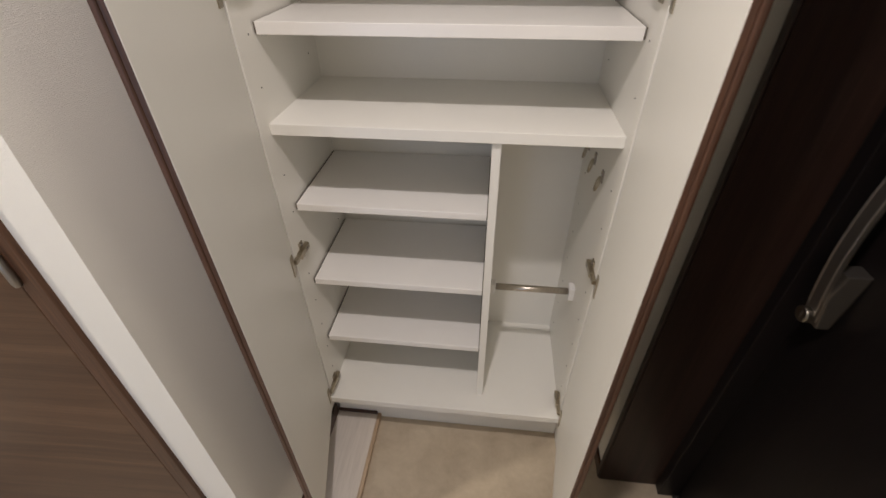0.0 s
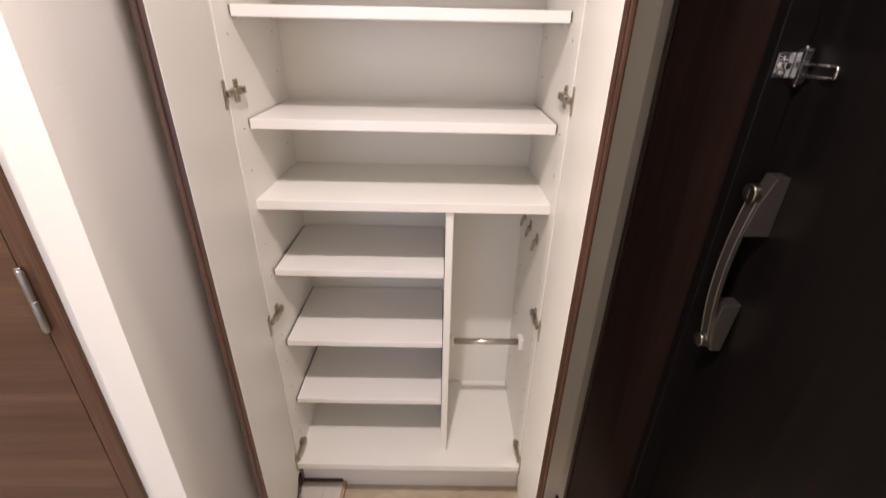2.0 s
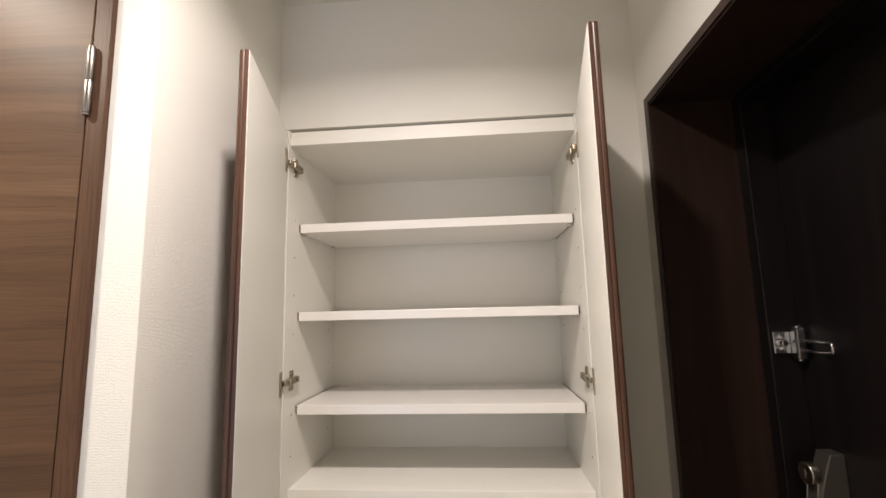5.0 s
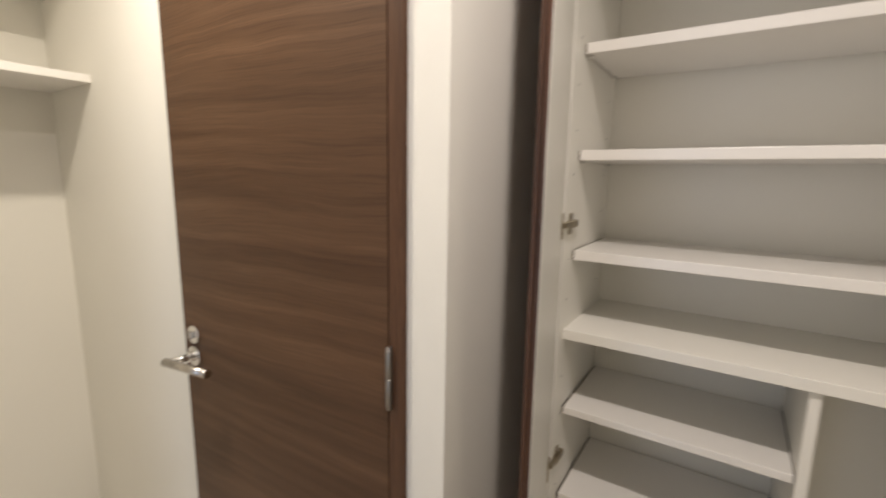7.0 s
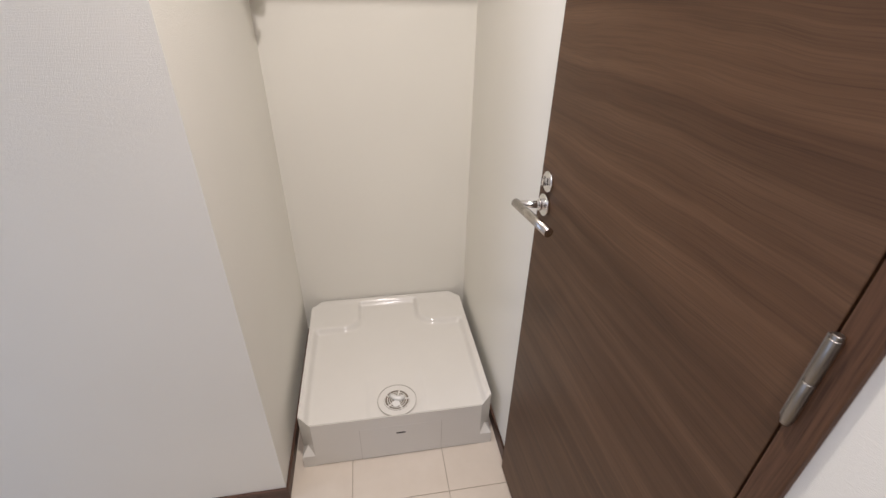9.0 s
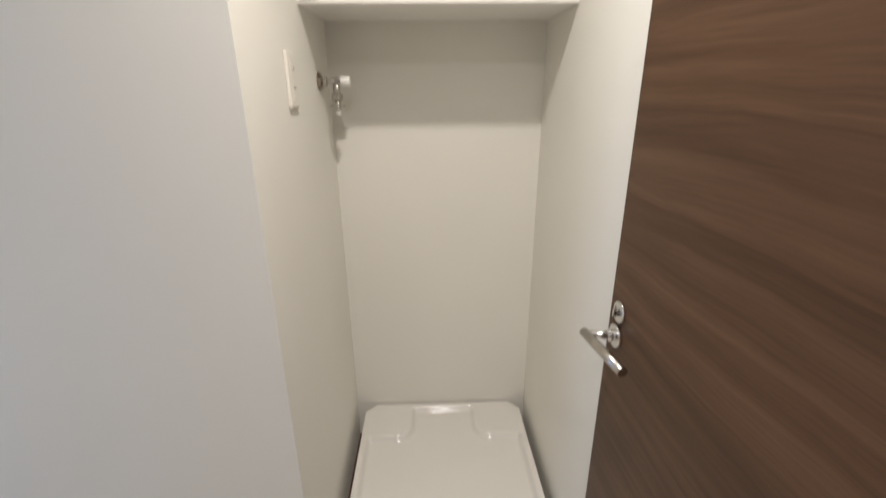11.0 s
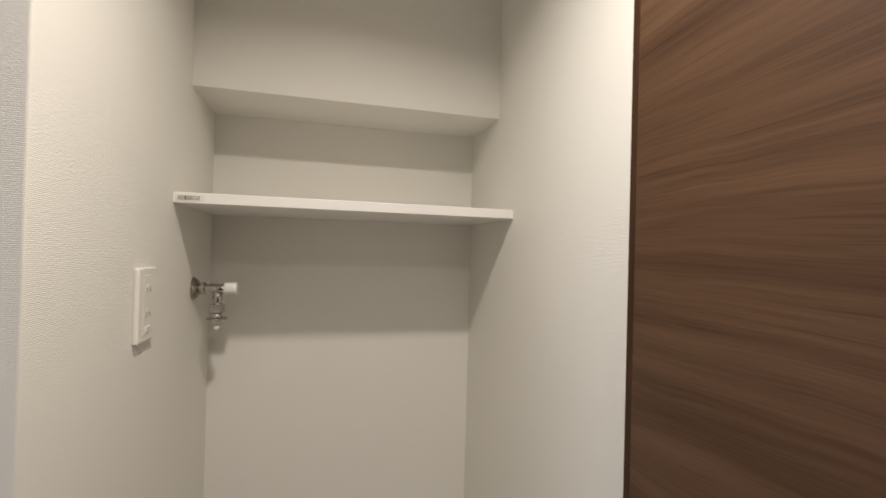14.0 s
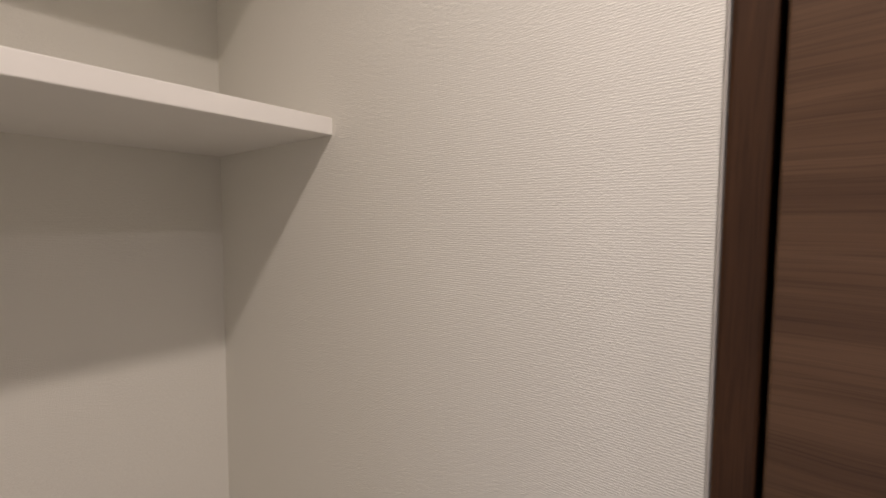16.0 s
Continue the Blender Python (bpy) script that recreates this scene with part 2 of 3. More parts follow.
def prism(outline, axis, a, b, bevel=0.0):
    """Outline of 2D points pushed along an axis from a to b."""
    bm = bmesh.new()
    place = {"x": lambda p, q, d: (d, p, q), "y": lambda p, q, d: (p, d, q), "z": lambda p, q, d: (p, q, d)}[axis]
    lo = [bm.verts.new(place(p, q, a)) for p, q in outline]
    hi = [bm.verts.new(place(p, q, b)) for p, q in outline]
    bm.faces.new(lo)
    bm.faces.new(hi)
    for i in range(len(lo)):
        j = (i + 1) % len(lo)
        bm.faces.new((lo[i], lo[j], hi[j], hi[i]))
    bmesh.ops.recalc_face_normals(bm, faces=bm.faces)
    if bevel:
        bmesh.ops.bevel(bm, geom=list(bm.edges), offset=bevel, segments=2, affect="EDGES", profile=0.5)
    return bm


def tube(points, radius, seg=10, flat=1.0):
    """A round bar along a line of points."""
    bm = bmesh.new()
    rings = []
    pts = [Vector(p) for p in points]
    for i, p in enumerate(pts):
        d = (pts[min(i + 1, len(pts) - 1)] - pts[max(i - 1, 0)]).normalized()
        side = d.cross(Vector((0, 0, 1)))
        side = side.normalized() if side.length > 1e-4 else Vector((1, 0, 0))
        up = side.cross(d).normalized()
        rings.append([bm.verts.new(p + side * (math.cos(k * math.tau / seg) * radius) + up * (math.sin(k * math.tau / seg) * radius * flat)) for k in range(seg)])
    for a, b in zip(rings, rings[1:]):
        for k in range(seg):
            bm.faces.new((a[k], a[(k + 1) % seg], b[(k + 1) % seg], b[k]))
    bm.faces.new(rings[0])
    bm.faces.new(rings[-1])
    bmesh.ops.recalc_face_normals(bm, faces=bm.faces)
    return bm


def holder(name, at, label, category, group="", kind=""):
    ob = new(name)
    ob.location = at
    ob.empty_display_size = 0.05
    return tagged(ob, label, category, group, kind)


def structure(name, bm, mat, label, category="wall"):
    return tagged(finish(name, bm, mat), label, category, kind="structure")


# ---- plan ----
XW, XA, YL, YN = -1.0, -1.740, -0.228, 0.476      # hall west wall, recess back, recess south side, door wall
XP, XE = -0.259, 0.634                              # pier side, entrance wall
CY, CB = 0.897, 1.265                              # cabinet front and back
CL, CR = -0.227, 0.481                             # cabinet inside
YS = -2.00                                         # closing wall
FL, FR, FT = -1.018, -0.332, 2.093                 # inner door frame outside
PAPER = "warm white woven wallpaper wall"

structure("wall_recess_back", box(XA - 0.12, XA, YL - 0.1, YN + 0.12, 0, CEIL), M_WALL, PAPER + " behind the washing machine pan")
structure("wall_recess_side", box(XA, XW - 0.1, YL - 0.1, YL, 0, CEIL), M_WALL, PAPER + " with tap and socket")
structure("wall_hall_west", box(XW - 0.1, XW, YS, YL, 0, CEIL, 0.0), M_WALL, PAPER + " ending at the laundry recess")
bm = box(XA, FL, YN, YN + 0.12, 0, CEIL)
add_box(bm, FL, FR, YN, YN + 0.12, FT, CEIL)
structure("wall_north", bm, M_WALL, PAPER + " around the wooden door")
structure("wall_pier", box(FR, XP, YN, 1.42, 0, CEIL, 0.0), M_WALL, PAPER + " pier beside the shoe cabinet")
structure("wall_behind_door", box(FL - 0.1, FR, YN + 0.30, YN + 0.36, 0, CEIL), M_WALL, "plain wall closing the room behind the door")
structure("wall_above_cabinet", box(XP, XE, 0.908, 1.42, 1.941, CEIL), M_WALL, PAPER + " above the shoe cabinet")
structure("wall_beside_cabinet", box(CR + 0.022, XE, 0.908, 1.42, GENKAN, 1.941), M_WALL, PAPER + " strip beside the shoe cabinet")
structure("wall_behind_cabinet", box(XP, CR + 0.022, 1.30, 1.42, GENKAN, 1.941), M_WALL, "plain wall behind the shoe cabinet")
DY0, DY1, DT = -0.085, 0.846, 1.934                # entrance frame outside
bm = box(XE, XE + 0.36, DY1, 1.42, GENKAN, CEIL)
add_box(bm, XE, XE + 0.36, DY0, DY1, DT, CEIL)
add_box(bm, XE, XE + 0.36, YS, DY0, GENKAN, CEIL)
structure("wall_east", bm, M_WALL, PAPER + " around the dark entrance door")
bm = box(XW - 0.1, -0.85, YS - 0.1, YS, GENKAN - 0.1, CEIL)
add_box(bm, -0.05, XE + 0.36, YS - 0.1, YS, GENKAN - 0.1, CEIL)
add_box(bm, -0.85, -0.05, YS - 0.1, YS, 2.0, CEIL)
structure("wall_south", bm, M_WALL, "plain unseen wall closing the hall around an added doorway for the daylight")
# added out of view: blocks hall daylight, bounces lamp light onto the cabinet
structure("wall_light_screen", box(-0.05, XE, YS, -0.46, GENKAN, LOW), M_WALL, "plain unseen wall added to screen the entrance from the hall daylight")
structure("ceiling", box(XA - 0.12, XE + 0.36, YS - 0.1, 1.42, CEIL, CEIL + 0.1), M_CEIL, "white papered ceiling", "ceiling")
structure("ceiling_lowered", box(XW, XE, YS, -0.300, LOW, CEIL), M_CEIL, "white papered lowered ceiling of the hall", "ceiling")

# floors
STEP = -0.100
floor = structure("floor", box(XA, STEP - 0.012, YS, YN, -0.1, -0.004), M_GROUT, "pale tiled hall floor with thin joints", "floor")
structure("floor_entrance", box(STEP, XE + 0.36, YS, 1.0, -0.15, GENKAN), M_STONE, "beige mottled stone floor of the entrance", "floor")
structure("floor_strip", box(XP, STEP - 0.012, YN, 1.0, -0.1, -0.001, 0.001), M_PLANK, "pale wooden floor boards beside the entrance step", "floor")
structure("trim_step", box(STEP - 0.012, STEP, YS, 0.964, GENKAN - 0.02, 0.001, 0.002), M_TRIM, "light brown edging of the entrance step", "trim")

# baseboards
BH, BT = 0.050, 0.008
structure("baseboard_west", box(XW, XW + BT, YS, YL + BT, 0, BH, 0.0015), M_BASE, "brown wooden baseboard", "baseboard")
structure("baseboard_recess_side", box(XA, XW, YL, YL + BT, 0, BH, 0.0015), M_BASE, "brown wooden baseboard", "baseboard")
structure("baseboard_recess_north", box(XA, FL, YN - BT, YN, 0, BH, 0.0015), M_BASE, "brown wooden baseboard", "baseboard")
structure("baseboard_pier", box(XP, XP + BT, YN, 0.956, 0, BH, 0.0015), M_BASE, "brown wooden baseboard", "baseboard")
structure("baseboard_pier_front", box(FR, XP + BT, YN - BT, YN, 0, BH, 0.0015), M_BASE, "brown wooden baseboard", "baseboard")
structure("baseboard_cabinet", box(XP + BT, STEP - 0.012, 0.957, 0.964, 0, 0.012, 0.001), M_BASE, "brown wooden baseboard", "baseboard")
structure("baseboard_entrance", box(XE - BT, XE, DY1 + 0.002, 0.908, GENKAN, 0.02, 0.0015), M_BASE, "dark baseboard beside the entrance frame", "baseboard")

# ---- wooden inner door ----
structure("trim_sealant", box(FL - 0.003, FL, YN - 0.003, YN + 0.01, BH, FT, 0.001), M_SEAL, "pale sealant strip beside the door frame", "trim")
frame_ob = holder("door_frame", (0, 0, 0), "walnut-brown wooden door frame set in the wall", "door frame", kind="structure")
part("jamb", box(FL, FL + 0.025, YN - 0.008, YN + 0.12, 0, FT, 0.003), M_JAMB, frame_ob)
part("jamb", box(FR - 0.031, FR, YN - 0.008, YN + 0.12, 0, FT, 0.002), M_WALNUT_V, frame_ob)
part("head", box(FL + 0.025, FR - 0.031, YN - 0.008, YN + 0.12, FT - 0.027, FT, 0.002), M_WALNUT, frame_ob)
part("stop", box(FL + 0.025, FL + 0.036, YN + 0.046, YN + 0.12, 0, FT - 0.027), M_WALNUT_V, frame_ob)
part("stop", box(FR - 0.042, FR - 0.031, YN + 0.046, YN + 0.12, 0, FT - 0.027), M_WALNUT_V, frame_ob)

door = holder("door_1", (0, 0, 0), "walnut-brown wooden door with a chrome lever handle, standing just ajar", "door", kind="structure")
DL, DR, DF = FL + 0.029, FR - 0.034, YN - 0.006
part("leaf", box(DL, DR, DF, DF + 0.036, 0.012, FT - 0.031, 0.0015), M_WALNUT, door)
LX, LZ = -0.948, 0.986


def lever_handle(parent):
    base = part("rosette", rod((LX, DF - 0.004, LZ), "y", 0.008, 0.024, bevel=0.002), M_CHROME, parent, "round chrome rosette", True)
    part("neck", tube([(LX, DF - 0.002, LZ), (LX - 0.012, DF - 0.056, LZ)], 0.0080, 16), M_CHROME, base, "", True)
    part("collar", rod((LX - 0.002, DF - 0.012, LZ), "y", 0.010, 0.0125, bevel=0.001), M_CHROME, base, "", True)
    part("lever", tube([(LX - 0.020, DF - 0.061, LZ), (LX + 0.060, DF - 0.051, LZ), (LX + 0.120, DF - 0.043, LZ)], 0.0095, 20), M_LEVER, base, "mitred satin lever bar", True)
    turn = part("thumb_turn_plate", rod((LX, DF - 0.003, LZ + 0.052), "y", 0.006, 0.022, bevel=0.002), M_CHROME, parent, "round chrome privacy lock plate", True)
    part("thumb_turn", box(LX - 0.003, LX + 0.003, DF - 0.016, DF - 0.006, LZ + 0.044, LZ + 0.060, 0.0015), M_CHROME, turn)
    part("indicator", prism([(LX - 0.012, LZ + 0.060), (LX - 0.005, LZ + 0.052), (LX - 0.012, LZ + 0.046)], "y", DF - 0.0072, DF - 0.0061), M_BLACK, turn, "small dark lock mark")


lever_handle(door)


def barrel_hinge(z0, z1):
    x, y, r = DR + 0.007, DF - 0.006, 0.0056
    mid = (z0 + z1) / 2
    hinge = part("hinge", rod((x, y, (mid + z1) / 2), "z", z1 - mid - 0.0012, r, bevel=0.001), M_NICKEL, door, "satin steel barrel hinge", True)
    part("lower_knuckle", rod((x, y, (mid + z0) / 2), "z", mid - z0 - 0.0012, r, bevel=0.001), M_NICKEL, hinge, "", True)
    part("pin", rod((x, y, mid), "z", z1 - z0 + 0.008, 0.0045, bevel=0.001), M_NICKEL, hinge, "", True)
    part("plate", box(x - 0.008, x + 0.003, y, y + 0.010, z0, z1), M_NICKEL, hinge)


for z0, z1 in ((1.788, 1.896), (1.037, 1.138), (0.215, 0.315)):
    barrel_hinge(z0, z1)


def ring(centre, axis, outer, inner, depth, seg=28):
    bm = bmesh.new()
    m = Matrix.Translation(centre) @ AXES[axis]
    loops = []
    for r, h in ((outer, -depth / 2), (outer, depth / 2), (inner, depth / 2), (inner, -depth / 2)):
        loops.append([bm.verts.new(m @ Vector((math.cos(k * math.tau / seg) * r, math.sin(k * math.tau / seg) * r, h))) for k in range(seg)])
    for a, b in zip(loops, loops[1:] + loops[:1]):
        for k in range(seg):
            bm.faces.new((a[k], a[(k + 1) % seg], b[(k + 1) % seg], b[k]))
    bmesh.ops.recalc_face_normals(bm, faces=bm.faces)
    return bm


HX, HZ = -0.926, 1.985
# the leaf stands a touch open, turned round its hinge pins
PIN = Vector((DR + 0.010, DF - 0.006, 0))
door.matrix_basis = Matrix.Translation(PIN) @ Matrix.Rotation(radians(1.2), 4, "Z") @ Matrix.Translation(-PIN)
ventring = part("vent_ring", ring((HX, DF - 0.001, HZ), "y", 0.017, 0.0135, 0.003), M_BRASS, door, "small brass ring round a hole", True)
part("hole", rod((HX, DF - 0.0005, HZ), "y", 0.002, 0.0075), M_BLACK, ventring)

# ---- laundry recess ----
structure("wall_recess_beam", box(XA, -1.535, YL, YN, 1.914, CEIL), M_WALL, "papered beam box above the recess shelf")
shelf = holder("wall_shelf", (0, 0, 0), "white painted shelf board fixed across the laundry recess", "shelf")
part("board", box(XA, -1.433, YL, YN, 1.652, 1.673, 0.0012), M_SHELF, shelf)
sticker = part("sticker", box(-1.433, -1.4324, YL + 0.004, YL + 0.054, 1.655, 1.669), M_PAPER, shelf, "small printed load label")
bm = bmesh.new()
rnd = random.Random(4)
y = YL + 0.009
while y < YL + 0.046:
    w = rnd.choice((0.0012, 0.002, 0.003))
    add_box(bm, -1.4325, -1.4319, y, y + w, 1.658, 1.666)
    y += w + 0.0023
part("print", bm, M_INK, sticker)

# raised pan
PX0, PX1, PY0, PY1, PZ = XA + 0.008, -1.092, -0.188, 0.446, 0.198
pan = holder("washing_machine_pan", (0, 0, 0), "glossy white raised washing machine pan on the tiled floor", "drain pan")
CH = 0.042


def pan_height(u, v):
    """Relief of the tray: two raised back pads, a low rim, a sunken middle and a dish round the drain."""
    def ease(a, b, t):
        t = min(1, max(0, (t - a) / (b - a)))
        return t * t * (3 - 2 * t)
    drop = ease(0.022, 0.055, min(u, v, 1 - v, (1 - u) * 3.0))
    qu, qv = u - 0.29 + 0.10, min(v, 1 - v) - 0.31 + 0.10
    inside = math.hypot(max(qu, 0.0), max(qv, 0.0)) + min(max(qu, qv), 0.0) - 0.10
    pad = 1 - ease(-0.016, 0.016, inside)
    dish = ease(0.68, 0.80, u) * (1 - ease(0.138, 0.168, abs(v - 0.502)))
    return -drop * (0.021 * (1 - 0.90 * pad) + 0.0045 * dish)


bm = bmesh.new()
N = 108
grid = [[None] * (N + 1) for _ in range(N + 1)]
for i in range(N + 1):
    for j in range(N + 1):
        u, v = i / N, j / N
        x, y = PX0 + u * (PX1 - PX0), PY0 + v * (PY1 - PY0)
        du, dv = min(x - PX0, PX1 - x), min(y - PY0, PY1 - y)
        cut = CH - (du + dv)
        if cut > 0:
            x += math.copysign(cut / 2, (PX0 + PX1) / 2 - x)
            y += math.copysign(cut / 2, (PY0 + PY1) / 2 - y)
        grid[i][j] = bm.verts.new((x, y, PZ + (0 if cut > 0 else pan_height(u, v))))
for i in range(N):
    for j in range(N):
        bm.faces.new((grid[i][j], grid[i + 1][j], grid[i + 1][j + 1], grid[i][j + 1]))
part("tray", bm, M_PAN, pan, "", True)
octa = [(PX0 + CH, PY0), (PX1 - CH, PY0), (PX1, PY0 + CH), (PX1, PY1 - CH), (PX1 - CH, PY1), (PX0 + CH, PY1), (PX0, PY1 - CH), (PX0, PY0 + CH)]
bm = bmesh.new()
hi = [bm.verts.new((x, y, PZ)) for x, y in octa]
lo = [bm.verts.new((x, y, 0.004)) for x, y in octa]
for k in range(8):
    bm.faces.new((lo[k], lo[(k + 1) % 8], hi[(k + 1) % 8], hi[k]))
bm.faces.new(lo)
bmesh.ops.recalc_face_normals(bm, faces=bm.faces)
part("skirt", bm, M_PAN, pan)
for sx, sy in ((1, -1), (1, 1), (-1, -1), (-1, 1)):
    cx, cy = (PX1 if sx > 0 else PX0), (PY0 if sy < 0 else PY1)
    bm = bmesh.new()
    a, b, c = (cx - sx * CH, cy), (cx, cy), (cx, cy - sy * CH)
    low = [bm.verts.new((*p, 0.0)) for p in (a, b, c)]
    top = [bm.verts.new((*a, 0.052)), bm.verts.new((*b, 0.052)), bm.verts.new((*c, 0.052))]
    apex = bm.verts.new(((a[0] + c[0]) / 2, (a[1] + c[1]) / 2, 0.085))
    bm.faces.new(low)
    for k in range(3):
        bm.faces.new((low[k], low[(k + 1) % 3], top[(k + 1) % 3], top[k]))
        bm.faces.new((top[k], top[(k + 1) % 3], apex))
    bmesh.ops.recalc_face_normals(bm, faces=bm.faces)
    part("foot", bm, M_PAN, pan)
panel = part("front_cover", box(PX1 - 0.004, PX1 + 0.0004, 0.002, 0.270, 0.004, 0.150), M_PAN, pan, "clip-in white access cover")
for y in (0.002, 0.270):
    part("joint", box(PX1 - 0.002, PX1 + 0.0007, y - 0.0007, y + 0.0007, 0.004, 0.150), M_JOINT, panel)
part("finger_slot", box(PX1 - 0.0010, PX1 + 0.0009, 0.120, 0.150, 0.112, 0.118, 0.0005), M_GAP, panel)
PD = PZ - 0.0085
DX, DYY = -1.172, 0.130
drain = part("drain_cover", rod((DX, DYY, PD - 0.0135), "z", 0.006, 0.064, bevel=0.0015, seg=40), M_PAN, pan, "round white drain cover with slots", True)
part("drain_ring", ring((DX, DYY, PD - 0.0105), "z", 0.066, 0.0645, 0.002, 40), M_JOINT, drain)
part("strainer_well", rod((DX, DYY, PD - 0.0105), "z", 0.0012, 0.043, seg=36), M_DRAIN, drain, "grey strainer under the slots")
for r in (0.0170, 0.0245, 0.0320, 0.0410):
    part("strainer_ring", ring((DX, DYY, PD - 0.0094), "z", r + 0.0015, r - 0.0015, 0.0016, 32), M_PAN, drain)
for k in range(5):
    q = k * math.tau / 5 + 0.35
    part("strainer_bar", tube([(DX + r * math.cos(q), DYY + r * math.sin(q), PD - 0.0094) for r in (0.012, 0.043)], 0.0030, 6, 0.4), M_PAN, drain)
part("drain_elbow", tube([(DX - 0.020, DYY - 0.020, PD - 0.008), (DX - 0.004, DYY - 0.006, PD - 0.003), (DX + 0.002, DYY + 0.008, PD - 0.003), (DX - 0.006, DYY + 0.024, PD - 0.007)], 0.0085), M_PLASTIC, drain, "", True)
part("drain_trap", rod((DX + 0.016, DYY - 0.004, PD - 0.0085), "z", 0.003, 0.013, bevel=0.001), M_PLASTIC, drain, "", True)

# tap
TX, TZ = -1.590, 1.474
tap = holder("washing_machine_tap", (0, 0, 0), "chrome wall tap with a white handle and hose nipple", "tap")
part("flange", rod((TX, YL + 0.005, TZ), "y", 0.010, 0.027, 0.018, bevel=0.001), M_FLANGE, tap, "", True)
part("body", rod((TX, YL + 0.036, TZ), "y", 0.058, 0.0105, bevel=0.001), M_TAP, tap, "", True)
part("collar", rod((TX, YL + 0.021, TZ), "y", 0.008, 0.0145, bevel=0.001), M_TAP, tap, "", True)
part("handle", rod((TX, YL + 0.078, TZ), "y", 0.028, 0.0135, 0.0145, bevel=0.002), M_PLASTIC, tap, "white plastic knob", True)
part("spout", rod((TX, YL + 0.050, TZ - 0.025), "z", 0.046, 0.0100), M_TAP, tap, "", True)
part("nut", rod((TX, YL + 0.050, TZ - 0.044), "z", 0.018, 0.0160, seg=6), M_TAP, tap)
part("nipple", rod((TX, YL + 0.050, TZ - 0.067), "z", 0.030, 0.0085, 0.0115), M_TAP, tap, "", True)
part("stop_ring", ring((TX, YL + 0.050, TZ - 0.068), "z", 0.022, 0.010, 0.003), M_TAP, tap, "", True)
part("nozzle_tip", rod((TX, YL + 0.050, TZ - 0.088), "z", 0.013, 0.0065, 0.0085), M_PLASTIC, tap, "white nozzle tip", True)

# socket
OX, OZ = -1.296, 1.473
plate = holder("wall_socket", (0, 0, 0), "cream double wall socket plate", "socket")
part("cover_plate", box(OX - 0.035, OX + 0.035, YL, YL + 0.009, OZ - 0.060, OZ + 0.060, 0.003), M_SWITCH, plate)
part("insert", box(OX - 0.018, OX + 0.018, YL + 0.008, YL + 0.0096, OZ - 0.048, OZ + 0.048, 0.0006), M_SWITCH, plate)
for dz in (0.024, -0.016):
    face = part("outlet", rod((OX, YL + 0.0094, OZ + dz), "y", 0.0012, 0.0105, bevel=0.0004), M_SWITCH, plate)
    for dx in (-0.0063, 0.0063):
        part("slit", box(OX + dx - 0.001, OX + dx + 0.001, YL + 0.0096, YL + 0.0103, OZ + dz - 0.004, OZ + dz + 0.004), M_GAP, face)
part("earth_terminal", box(OX - 0.009, OX + 0.009, YL + 0.0094, YL + 0.0112, OZ - 0.044, OZ - 0.034, 0.001), M_SWITCH, plate)

# ---- shoe cabinet ----
cabinet = holder("shoe_cabinet", (0, 0, 0), "tall white shoe cabinet with its dark wooden doors standing open", "shoe cabinet")
TH = 0.020
part("side_panel", box(CL - TH, CL, CY, CB, 0.165, 1.934, 0.0008), M_WHITE, cabinet)
part("side_panel", box(CR, CR + TH, CY, CB, 0.165, 1.934, 0.0008), M_WHITE, cabinet)
part("top_panel", box(CL, CR, CY + 0.008, CB, 1.896, 1.914, 0.0008), M_WHITE, cabinet)
part("top_filler", box(CL, CR, CY + 0.015, CB, 1.9145, 1.934), M_WHITE, cabinet)
part("bottom_panel", box(CL, CR, CY - 0.012, CB, 0.167, 0.190, 0.0008), M_WHITE, cabinet)
part("back_panel", box(CL - TH, CR + TH, CB, CB + 0.008, 0.165, 1.934), M_WHITE, cabinet)
part("plinth", box(STEP, CR + TH, 0.964, 0.980, GENKAN, 0.165), M_WHITE, cabinet)
part("plinth", box(CL - TH, STEP, 0.964, 0.980, 0.0, 0.165), M_WHITE, cabinet)
part("fixed_shelf", box(CL, CR, 0.936, CB, 1.0395, 1.0635, 0.001), M_WHITE, cabinet)
part("divider", box(0.229, 0.248, 0.945, CB, 0.190, 1.0395, 0.001), M_WHITE, cabinet)


def cabinet_shelf(x0, x1, yf, z, t):
    ob = tagged(finish("shelf_board", box(x0, x1, yf, CB - 0.012, z - t / 2, z + t / 2, 0.0012), M_WHITE_EDGE), "loose white melamine shelf board resting on shelf pins", "shelf board", "shelf boards of the shoe cabinet")
    for xa, s in ((x0, -1), (x1, 1)):
        # brown strip filling the side gap, coloured as the shadow inside it
        part("gap_shadow_strip", box(min(xa, xa + s * 0.0026), max(xa, xa + s * 0.0026), yf + 0.001, CB - 0.014, z - t / 2 + 0.002, z + t / 2 - 0.0012), M_GAP_SHADOW, ob, "dark strip painted as the shadow in the gap beside the board")
        for yy in (yf + 0.02, CB - 0.05):
            part("shelf_pin", rod((xa + s * -0.004, yy, z - t / 2 - 0.003), "x", 0.012, 0.003, seg=10), M_CLEAR, ob)
    return ob


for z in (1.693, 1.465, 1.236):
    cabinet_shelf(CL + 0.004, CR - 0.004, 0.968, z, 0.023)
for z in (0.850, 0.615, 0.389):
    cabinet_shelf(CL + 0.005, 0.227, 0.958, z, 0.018)
